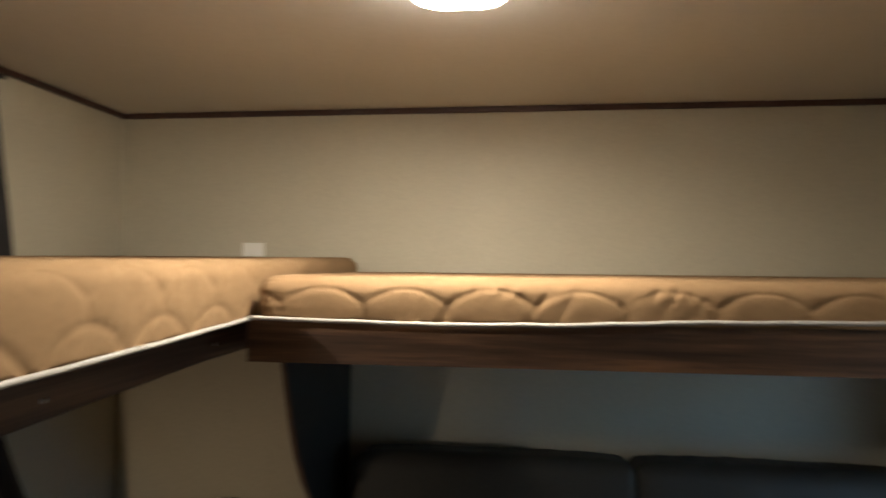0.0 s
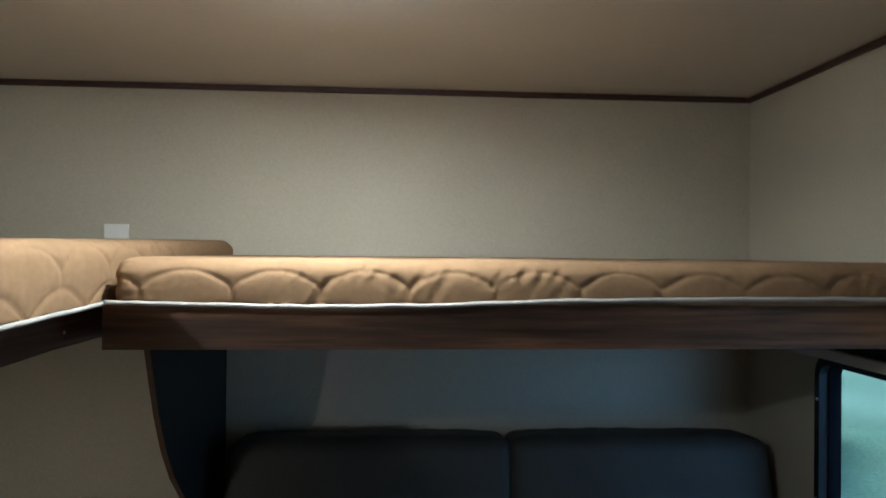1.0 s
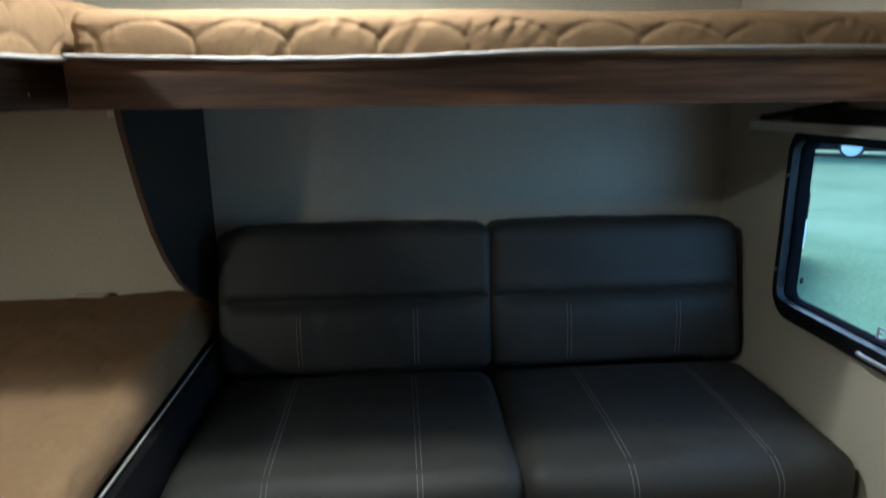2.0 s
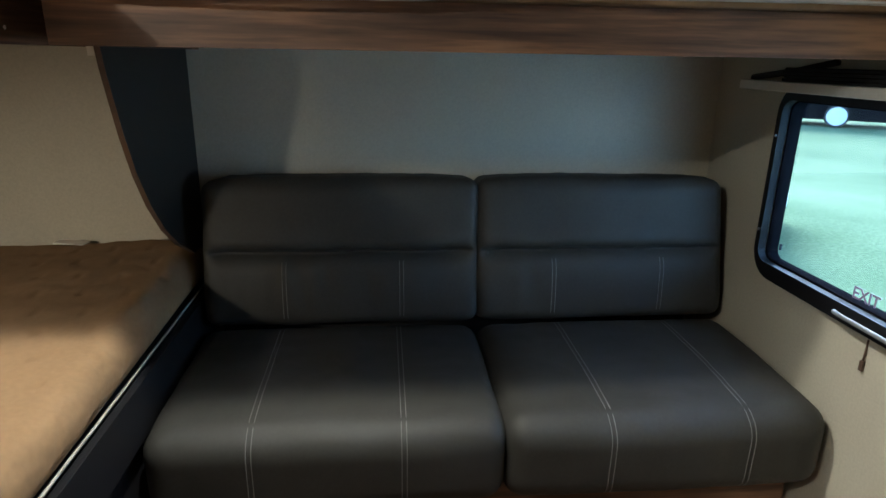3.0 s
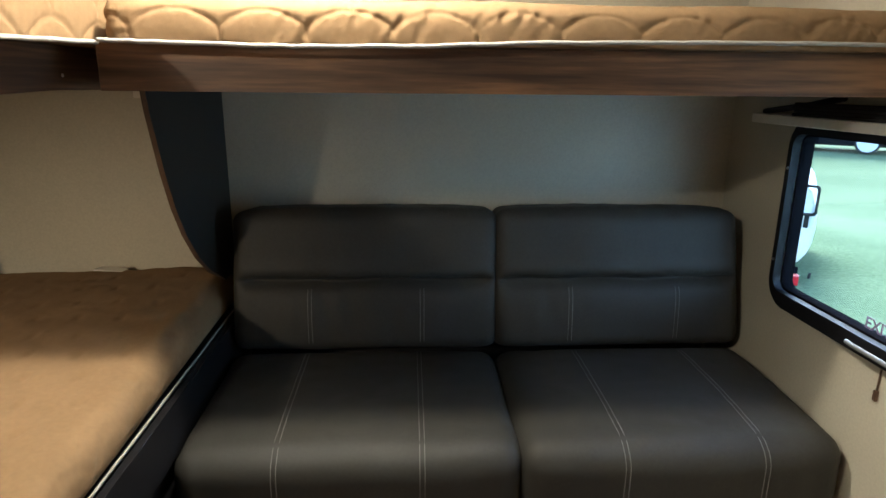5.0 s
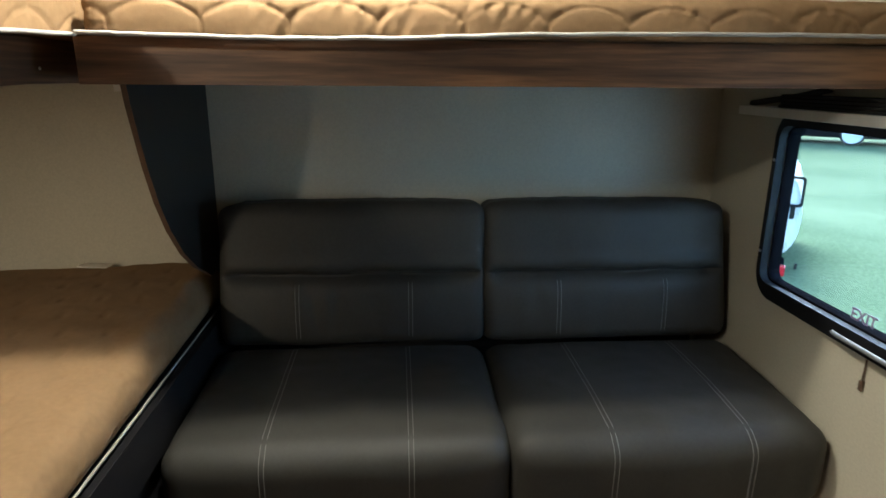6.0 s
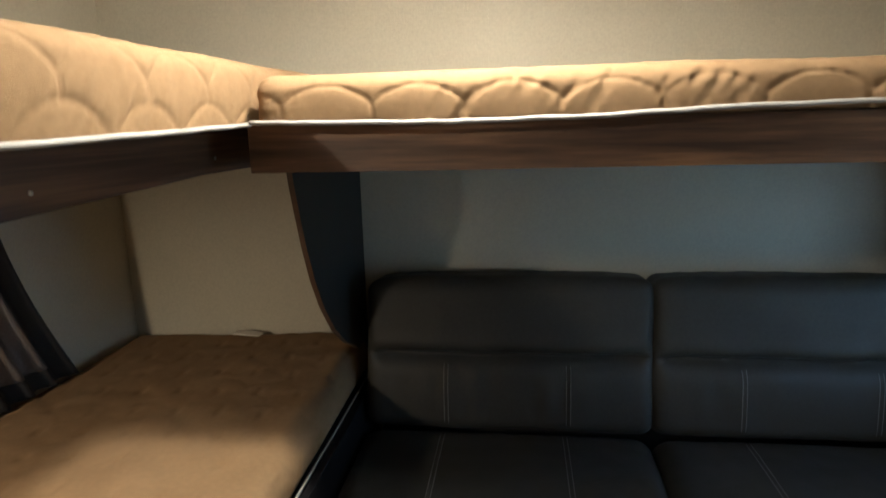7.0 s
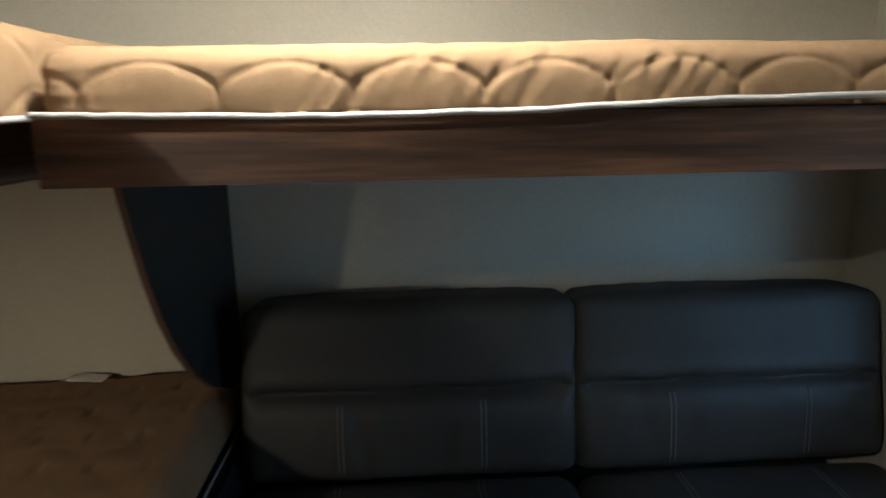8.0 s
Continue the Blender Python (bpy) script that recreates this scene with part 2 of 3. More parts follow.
def soft_box(half, r, step, shape=None, rims=4):
    """A box with round edges, divided finely; shape(p, n) gives the height to add along the normal."""
    half = Vector(half)
    bm = bmesh.new()
    seen = {}

    def lines(h, gap):
        flat = max(2, int(round(2 * (h - r) / gap)))
        inner = [-(h - r) + 2 * (h - r) * i / flat for i in range(flat + 1)]
        rim = [h - r + r * (i + 1) / rims for i in range(rims)]
        return [-x for x in rim[::-1]] + inner + rim
    steps = step if isinstance(step, tuple) else (step, step, step)
    grid = [lines(h, g) for h, g in zip(half, steps)]

    def vert(p):
        key = tuple(round(c, 5) for c in p)
        if key not in seen:
            q, n = soft_point(p, half, r)
            if shape:
                q = q + n * shape(q, n)
            seen[key] = bm.verts.new(q)
        return seen[key]
    for ax in range(3):
        u, v = (ax + 1) % 3, (ax + 2) % 3
        for sign in (-1, 1):
            for i in range(len(grid[u]) - 1):
                for j in range(len(grid[v]) - 1):
                    q = []
                    for a, b in ((i, j), (i + 1, j), (i + 1, j + 1), (i, j + 1)):
                        p = Vector((0, 0, 0))
                        p[ax], p[u], p[v] = sign * half[ax], grid[u][a], grid[v][b]
                        q.append(vert(p))
                    if sign < 0:
                        q.reverse()
                    if len(set(q)) == 4:
                        bm.faces.new(q)
    return bm


def moved(bm, m):
    bmesh.ops.transform(bm, matrix=m, verts=bm.verts)
    return bm


# ---- setting ----
floor = tagged(part("floor", box(XL - 0.05, XR + 0.05, YN - 0.05, YB + 0.05, -0.06, 0.0), M_FLOOR), "brown wood-look vinyl camper floor", "floor", kind="structure")
ceiling = tagged(part("ceiling", box(XL - 0.05, XR + 0.05, YN - 0.05, YB + 0.05, ZC, ZC + 0.06), M_CEIL), "smooth beige camper ceiling panel", "ceiling", kind="structure")
wall_back = tagged(part("wall_back", box(XL - 0.05, XR + 0.05, YB, YB + 0.05, 0.0, ZC), M_WALL), "beige linen-textured wallpaper rear wall", "wall", kind="structure")
wall_near = tagged(part("wall_near", box(XL - 0.05, XR + 0.05, YN - 0.05, YN, 0.0, ZC), M_WALL), "beige linen-textured wallpaper wall", "wall", kind="structure")


def side_wall(name, x0, x1, holes, label):
    """A wall across y with rectangular openings (y0, y1, z0, z1), all in one column."""
    bm = bmesh.new()
    ya, yb = holes[0][0], holes[0][1]
    box_into(bm, x0, x1, YN, ya, 0, ZC)
    box_into(bm, x0, x1, yb, YB, 0, ZC)
    z = 0
    for _, _, z0, z1 in sorted(holes, key=lambda h: h[2]):
        box_into(bm, x0, x1, ya, yb, z, z0)
        z = z1
    box_into(bm, x0, x1, ya, yb, z, ZC)
    bmesh.ops.remove_doubles(bm, verts=bm.verts, dist=0.0005)
    return tagged(part(name, bm, M_WALL), label, "wall", kind="structure")


WIN_R = (1.00, 1.797, 0.772, 1.199)
WIN_LOW = (0.36, 1.54, 0.80, 1.20)
WIN_UP = (0.36, 1.54, 1.52, 1.84)
side_wall("wall_right", XR, XR + 0.032, [WIN_R], "beige linen-textured wallpaper side wall")
side_wall("wall_left", XL - 0.032, XL, [WIN_LOW, WIN_UP], "beige linen-textured wallpaper side wall")

for nm, b in (("ceiling_trim", box(XL + 0.016, XR - 0.016, YB - 0.012, YB, ZC - 0.017, ZC, 0.003)),
              ("ceiling_trim", box(XR - 0.012, XR, YN, YB, ZC - 0.017, ZC, 0.003)),
              ("ceiling_trim", box(XL, XL + 0.012, YN, YB, ZC - 0.017, ZC, 0.003))):
    tagged(part(nm, b, M_TRIM), "dark burgundy-brown trim strip along the ceiling", "trim", kind="structure")


def camper_window(name, x_in, outward, hole, label):
    """A black-framed window with round corners in a side wall. outward: +1 or -1 along x."""
    y0, y1, z0, z1 = hole
    w = empty(name, label, "window", kind="structure")
    lo, hi = sorted((x_in - outward * 0.022, x_in - outward * 0.0005))
    outer = rounded_rect(y0 - 0.03, y1 + 0.014, z0 - 0.038, z1 + 0.038, 0.075)
    inner = rounded_rect(y0 + 0.003, y1 - 0.003, z0 + 0.003, z1 - 0.003, 0.035)
    frame_ob = part("window_frame", ring_slab(outer, inner, 0, lo, hi), M_BLACK, w)
    lo2, hi2 = sorted((x_in + outward * 0.0015, x_in + outward * 0.036))
    outer2 = rounded_rect(y0 + 0.002, y1 - 0.002, z0 + 0.002, z1 - 0.002, 0.03)
    inner2 = rounded_rect(y0 + 0.009, y1 - 0.007, z0 + 0.007, z1 - 0.007, 0.027)
    part("window_reveal", ring_slab(outer2, inner2, 0, lo2, hi2), M_BLACK_SOFT, w, "black rubber-lined window channel")
    glass_x = x_in + outward * 0.012
    pane = part("pane", box(glass_x - 0.002, glass_x + 0.002, y0 + 0.004, y1 - 0.004, z0 + 0.004, z1 - 0.004), M_GLASS, w, "clear window glass")
    pane.visible_shadow = False
    return w, frame_ob


win1, win1_frame = camper_window("window_1", XR, 1, WIN_R, "black-framed camper emergency window onto grass")
win2, _f = camper_window("window_2", XL, -1, WIN_LOW, "black-framed camper window beside the lower bunk")
win3, _f = camper_window("window_3", XL, -1, WIN_UP, "black-framed camper window beside the upper bunk")

# release bar, screws and exit lettering of the emergency window
part("release_handle", tube([(0.958, 1.46, 0.760), (0.955, 1.44, 0.760), (0.955, 1.20, 0.760), (0.958, 1.18, 0.760)], 0.0055), M_BAR, win1, "dull metal release bar", True)
for sy, sz in ((1.800, 1.105), (1.802, 0.855)):
    part("screw", moved(tube([(0, 0, 0), (0.004, 0, 0)], 0.004), pose(0.9755, sy, sz)), M_METAL, win1, "bright screw head")
txt = bpy.data.curves.new("exit_text", "FONT")
txt.body, txt.size, txt.extrude, txt.offset = "EXIT", 0.038, 0.0003, 0.0006
exit_ob = new("exit_text", txt)
exit_ob.matrix_world = Matrix(((0, 0, -1, 1.0075), (-1, 0, 0, 1.476), (0, 1, 0, 0.788), (0, 0, 0, 1)))
dg = bpy.context.evaluated_depsgraph_get()
exit_mesh = bpy.data.meshes.new_from_object(exit_ob.evaluated_get(dg))
exit_m = exit_ob.matrix_world.copy()
bpy.data.objects.remove(exit_ob)
exit_lettering = new("exit_lettering", exit_mesh)
exit_lettering.matrix_world = exit_m
exit_mesh.materials.clear()
exit_mesh.materials.append(M_INK)
exit_lettering.parent = win1
exit_lettering["label"] = "violet EXIT lettering on the glass"

part("wall_seam", box(-0.203, -0.197, YB - 0.0012, YB + 0.001, 1.30, ZC - 0.018), M_WALL, wall_back, "faint upright joint between wall panels")

# ---- ceiling lamps ----
for lx, ly, _p, _c in CEILING_LAMPS:
    lamp = empty("ceiling_lamp", "oblong white ceiling lamp, switched on", "lamp", "ceiling lamps")
    bm = extrude_outline(rounded_rect(lx - 0.105, lx + 0.105, ly - 0.18, ly + 0.15, 0.08, 12), 2, ZC - 0.014, ZC - 0.0005)
    part("base", bm, M_WHITE, lamp, "white plastic rim", False)
    bm = extrude_outline(rounded_rect(lx - 0.092, lx + 0.092, ly - 0.166, ly + 0.136, 0.068, 12), 2, ZC - 0.045, ZC - 0.0145)
    bmesh.ops.bevel(bm, geom=[e for e in bm.edges if all(v.co.z < ZC - 0.04 for v in e.verts)], offset=0.016, segments=4, affect="EDGES")
    part("diffuser", bm, M_DIFFUSER, lamp, "glowing milky diffuser")

# fixture made up to carry the added bunk spot, never in view
unseen_lamp = empty("unseen_bunk_lamp", "added small white lamp, unseen, for the warm light on the lower bunk", "lamp")
part("bracket", box(XL + 0.0005, XL + 0.05, BUNK_GLOW_AT[1] - 0.02, BUNK_GLOW_AT[1] + 0.02, BUNK_GLOW_AT[2] + 0.018, BUNK_GLOW_AT[2] + 0.034, 0.004), M_WHITE, unseen_lamp)
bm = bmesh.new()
bmesh.ops.create_cone(bm, cap_ends=False, segments=24, radius1=0.055, radius2=0.02, depth=0.05, matrix=Matrix.Translation((BUNK_GLOW_AT[0], BUNK_GLOW_AT[1], BUNK_GLOW_AT[2] + 0.030)))
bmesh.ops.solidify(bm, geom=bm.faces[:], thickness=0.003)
part("shade", bm, M_WHITE, unseen_lamp, "white cone shade", True)
part("arm", tube([(XL + 0.045, BUNK_GLOW_AT[1], BUNK_GLOW_AT[2] + 0.026), (BUNK_GLOW_AT[0], BUNK_GLOW_AT[1], BUNK_GLOW_AT[2] + 0.050)], 0.005), M_METAL, unseen_lamp, "slim metal arm", True)

# ---- bunks ----
Z_FAS0, Z_FAS1 = 1.293, 1.372
FX = -0.562          # front bunk's outer end
LX = -0.602          # side bunk's rail face


def front_y(x):
    return 1.362 + 0.020 * (x - FX)


bunk_front = empty("bunk_bed", "upper bunk over the sofa with walnut laminate rail", "bunk bed", "upper bunks")
bm = bmesh.new()
bm_pts = [(FX, front_y(FX) + 0.012), (XR - 0.002, front_y(XR) + 0.012), (XR - 0.002, front_y(XR) + 0.030), (FX, front_y(FX) + 0.030)]
part("rail", extrude_outline(bm_pts, 2, Z_FAS0, Z_FAS1), M_WOOD_X, bunk_front, "walnut laminate bunk rail")
part("end_rail", box(FX + 0.0005, FX + 0.018, front_y(FX) + 0.0305, YB - 0.002, Z_FAS0, Z_FAS1), M_WOOD_Y, bunk_front)
part("platform", box(FX + 0.019, XR - 0.002, 1.426, YB - 0.002, Z_FAS1 - 0.030, Z_FAS1 - 0.006), M_BOARD, bunk_front, "plain plywood bunk base")

SIDE_Y0 = 0.12
RAIL_X = LX - 0.036
bunk_side = empty("bunk_bed", "upper side bunk with walnut laminate rail meeting the other bunk", "bunk bed", "upper bunks")
part("rail", extrude_outline([(SIDE_Y0, Z_FAS0 - 0.044), (front_y(FX) - 0.002, Z_FAS0), (YB - 0.002, Z_FAS0), (YB - 0.002, Z_FAS1 - 0.002), (front_y(FX) - 0.002, Z_FAS1 - 0.002), (SIDE_Y0, Z_FAS1 - 0.030)], 0, RAIL_X - 0.018, RAIL_X), M_WOOD_Y, bunk_side, "walnut laminate bunk rail")
part("platform", box(XL + 0.002, LX - 0.057, SIDE_Y0 + 0.02, YB - 0.002, Z_FAS1 - 0.040, Z_FAS1 - 0.006), M_BOARD, bunk_side, "plain plywood bunk base")
part("end_rail", box(XL + 0.002, LX - 0.057, SIDE_Y0, SIDE_Y0 + 0.018, Z_FAS0, Z_FAS1 - 0.002, 0.001), M_WOOD_X, bunk_side)
for sy, sz in ((1.40, 1.319), (0.985, 1.304)):
    part("screw", moved(tube([(0, 0, 0), (0.002, 0, 0)], 0.0032), pose(RAIL_X - 0.0005, sy, sz)), M_METAL, bunk_side, "small bright screw head", True)

# ---- mattresses ----
PITCH = 0.147


def quilt(a, s, phase, base, tall, row):
    """Distance to the nearest clamshell seam at a metres along the side and s metres up it and over the top."""
    best = 1.0
    k0 = math.floor((s - base) / row)
    for k in range(max(-1, k0 - 2), k0 + 3):
        u = (a - phase) / PITCH + 0.5 * (k % 2)
        f = abs(math.sin(math.pi * u))
        wob = 0.004 * noise.noise((math.floor(u) * 3.1, k * 1.7, 0.3))
        foot = base + wob + k * row
        d = abs(s - foot - tall * f ** 0.66) / math.sqrt(1 + (1.5 * (1 - f)) ** 2)
        if foot - row + tall - 0.004 < s < foot + 0.004:
            d = min(d, abs((u + 0.5) % 1 - 0.5) * PITCH)
        best = min(best, d)
    return best


def quilted_shape(along, edge, half, phase, top_rows, seams, r):
    """along: 0 or 1, the long axis of the quilted side; edge: the sign of that side on the other axis."""
    other = 1 - along

    def shape(q, n):
        a = q[along]
        rise = q[2] + half[2] - r
        inset = half[other] - edge * q[other]
        s = rise + max(0.0, inset - 0.004)
        if rise < -0.004 or s > top_rows:
            return 0.0
        face = max(0.0, edge * n[other])
        puff = 0.004 * math.sin(max(0.0, min(1.0, rise / (2 * half[2] - r))) * math.pi) * face
        d = quilt(a, s, phase, *seams)
        crease = 0.0036 * math.exp(-d / 0.0024) + 0.0009 * math.exp(-d / 0.012)
        gather = max(0.0, noise.noise((a * 5, s * 6, 7.0 + along)) + 0.25)
        crease += 0.0090 * gather * math.exp(-d / 0.024) * noise.noise((a * 62 - s * 40, s * 14 + a * 9, 4.0))
        crease += 0.0012 * math.exp(-d / 0.012) * noise.noise((a * 170, s * 45, 4.0))
        crease *= 1.0 - 0.75 * max(0.0, min(1.0, (rise / (half[2] - r / 2) - 1.3) / 0.6))
        pull = 0.0020 * noise.noise((a * 38, s * 9, 2.0 + edge)) * (0.5 + 0.5 * noise.noise((a * 6, 0.2, 5.0)))
        roll = 0.006 * noise.noise((a * 4.0, 0.0, 9.0 + along))
        end = half[along] - abs(a)
        pinch = 0.007 * math.exp(-end / 0.022) * face * noise.noise((a * 20, s * 110, 6.0)) if end < 0.1 else 0.0
        return puff - crease + pull + pinch + roll * (0.4 + 0.6 * face)
    return shape


def mattress(name, x0, x1, y0, y1, z0, z1, along, edge, phase, label, pipe, seams, twist=0.0, r=0.028, rise=0.0, drop=0.0):
    thing = empty(name, label, "mattress", "tan mattresses")
    half = ((x1 - x0) / 2, (y1 - y0) / 2, (z1 - z0 + r) / 2)
    centre = Vector(((x0 + x1) / 2, (y0 + y1) / 2, (z0 - r + z1) / 2))
    fine = (0.0040, 0.0075, 0.0040) if along == 0 else (0.0075, 0.0040, 0.0040)
    bm = soft_box(half, r, fine, quilted_shape(along, edge, half, phase - centre[along], 0.42, seams, r), 9)
    for v in bm.verts:
        v.co.z = max(v.co.z, r - half[2])
        up = (v.co.z + half[2] - r) / (2 * half[2] - r)
        v.co.z += rise * (v.co.y / half[1]) * up - drop * max(0.0, 1.36 - centre.y - v.co.y) * max(0.0, 1 - 2 * up)
    turn = Matrix.Translation(centre) @ Matrix.Rotation(twist, 4, "Z")
    part("cover", moved(bm, turn), M_TICK, thing, "tan scallop-quilted fabric cover", True)
    part("piping", tube(pipe, 0.0038), M_PIPING, thing, "white piped edge", True)
    return thing


def pipe_line(points):
    """Evenly spaced points through a few guide points, with slight waves."""
    out = []
    for (ax, ay, az), (bx, by, bz) in zip(points, points[1:]):
        for i in range(12):
            f = i / 12
            out.append((ax + (bx - ax) * f, ay + (by - ay) * f, az + (bz - az) * f + 0.0011 * noise.noise((ax * 5 + f * 4, ay * 3, 1))))
    out.append(points[-1])
    return out


M_TWIST = 0.020
mat_front = mattress("bunk_mattress", FX + 0.020, XR - 0.004, 1.358, YB - 0.012, Z_FAS1 + 0.002, 1.450, 0, -1, -0.350,
                     "tan quilted bunk mattress with white piping, lying over the sofa",
                     pipe_line([(FX + 0.022, front_y(FX) - 0.027, 1.376), (-0.45, front_y(-0.45) - 0.027, 1.374), (-0.22, front_y(-0.22) - 0.027, 1.370), (0.0, front_y(0) - 0.027, 1.373),
                                (0.2, front_y(0.2) - 0.027, 1.381), (0.45, front_y(0.45) - 0.027, 1.385), (0.7, front_y(0.7) - 0.027, 1.387), (XR - 0.01, front_y(XR) - 0.027, 1.386)]),
                     (0.024, 0.031, 0.055), M_TWIST)
mat_side = mattress("bunk_mattress", XL + 0.006, LX + 0.044, SIDE_Y0 + 0.004, YB - 0.012, Z_FAS1 + 0.000, 1.474, 1, 1, 1.094,
                    "tan quilted bunk mattress with white piping on the side bunk",
                    pipe_line([(LX + 0.055, front_y(FX) - 0.012, 1.373), (LX + 0.055, 1.1, 1.364), (LX + 0.055, 0.84, 1.356), (LX + 0.055, 0.45, 1.345), (LX + 0.055, SIDE_Y0 + 0.01, 1.336)]),
                    (0.048, 0.046, 0.062), 0.0, 0.03, 0.018, 0.030)

# ---- lower bunk ----
LOW_X, LOW_Z = -0.566, 0.735
low_bunk = empty("bunk_bed", "lower side bunk on a dark base beside the sofa", "bunk bed", "lower bunk")
part("rail", box(LOW_X + 0.004, LOW_X + 0.022, SIDE_Y0, 2.05, 0.50, 0.622, 0.001), M_BLACK, low_bunk, "dark navy-charcoal rail")
part("base", box(XL + 0.004, LOW_X + 0.002, SIDE_Y0, YB - 0.004, 0.0, 0.622), M_BLACK, low_bunk)
low_half = ((LOW_X + 0.014 - XL - 0.01) / 2, (YB - 0.012 - SIDE_Y0) / 2, (LOW_Z - 0.624) / 2)


def low_shape(q, n):
    if n[2] < -0.5:
        return 0
    cell = 0.105
    row_i = math.floor(q[1] / cell)
    cx = (math.floor(q[0] / cell - 0.5 * (row_i % 2)) + 0.5 + 0.5 * (row_i % 2)) * cell
    cy = (row_i + 0.5) * cell
    tuft = 0.0055 * math.exp(-((q[0] - cx) / 0.007) ** 2 - ((q[1] - cy) / 0.018) ** 2) * max(0, n[2])
    if n[2] > 0.7:
        dents = tuft + 0.0014 * math.exp(-quilt(q[0], q[1] + 1.2, 0.1, 0.0, 0.045, 0.062) / 0.006)
    else:
        dents = 0.004 * math.exp(-quilt(q[1], q[2] + low_half[2], 0.03, 0.04, 0.047, 0.062) / 0.005)
    return 0.010 * noise.noise((q[0] * 3, q[1] * 2.4, 3)) * max(0, n[2]) + 0.003 * noise.noise((q[0] * 16, q[1] * 16, q[2] * 16)) - dents


low_mat = empty("bunk_mattress", "tan quilted mattress on the lower side bunk", "mattress", "tan mattresses")
low_bm = soft_box(low_half, 0.050, 0.0075, low_shape, 6)
for v in low_bm.verts:
    far_end = max(0.0, min(1.0, (v.co.y - 0.05) / 0.75))
    v.co.x -= 0.016 * far_end * max(0.0, v.co.x / low_half[0])
    v.co.z += 0.018 * far_end ** 2 * max(0.0, v.co.z / low_half[2]) * (0.5 + 0.5 * v.co.x / low_half[0])
part("cover", moved(low_bm, pose((XL + 0.01 + LOW_X + 0.014) / 2, (YB - 0.012 + SIDE_Y0) / 2, (0.624 + LOW_Z) / 2)), M_TICK, low_mat, "tan quilted fabric cover", True)
part("piping", tube(pipe_line([(LOW_X + 0.008, SIDE_Y0 + 0.03, 0.636), (LOW_X + 0.009, 0.9, 0.636), (LOW_X + 0.007, 1.35, 0.635), (LOW_X + 0.003, 1.55, 0.632), (LOW_X - 0.002, 2.06, 0.630)]), 0.003), M_PIPING, low_mat, "white piped edge", True)
tag_bm = soft_box((0.045, 0.022, 0.0015), 0.0014, 0.008, lambda q, n: 0.003 * noise.noise((q[0] * 30, q[1] * 30, 1)))
tagged(part("paper_tag", moved(tag_bm, pose(-0.945, 2.105, LOW_Z + 0.013, 0, 2, -6)), M_PAPER), "white paper tag lying on the lower mattress", "tag")

# ---- curved support panel between bunk and sofa ----
gusset = empty("support_panel", "charcoal panel with a curved wood edge holding the bunk", "panel")
CURVE = [(1.602, 1.296), (1.612, 1.25), (1.632, 1.19), (1.660, 1.11), (1.702, 1.02), (1.755, 0.94), (1.830, 0.86), (1.920, 0.795), (2.000, 0.755), (2.060, 0.72), (2.07, 0.60), (2.07, 0.0)]
outline = CURVE + [(YB - 0.001, 0.0), (YB - 0.001, 1.296)]
part("board", extrude_outline(outline, 0, -0.590, -0.580), M_PANEL, gusset)
bm = bmesh.new()
strip = CURVE[:10]
for (ya, za), (yb, zb) in zip(strip, strip[1:]):
    d = Vector((0, yb - ya, zb - za)).normalized()
    nrm = Vector((0, d.z, -d.y))
    p0, p1 = Vector((0, ya, za)), Vector((0, yb, zb))
    vs = [bm.verts.new((x, q.y, q.z)) for x in (-0.591, -0.579) for q in (p0, p1, p1 + nrm * 0.0025, p0 + nrm * 0.0025)]
    for idx in ((0, 1, 2, 3), (7, 6, 5, 4), (0, 4, 5, 1), (1, 5, 6, 2), (2, 6, 7, 3), (3, 7, 4, 0)):
        bm.faces.new([vs[i] for i in idx])
bmesh.ops.recalc_face_normals(bm, faces=bm.faces)
part("edge_band", bm, M_WOOD_DARK, gusset, "walnut edge banding")

part("corner_block", box(-0.606, -0.5915, 1.604, 1.622, 1.276, 1.2965, 0.001), M_PAPER, gusset, "pale wooden corner block")

# ---- sofa ----
sofa = empty("sofa", "charcoal faux-leather jackknife sofa with pale double stitching", "sofa")
SEAM = 0.229


def wrinkle(seed, amp):
    def shape(q, n):
        return amp * noise.noise((q[0] * 5 + seed, q[1] * 5, q[2] * 5)) + amp * 0.5 * noise.noise((q[0] * 22 + seed, q[1] * 22, q[2] * 9))
    return shape


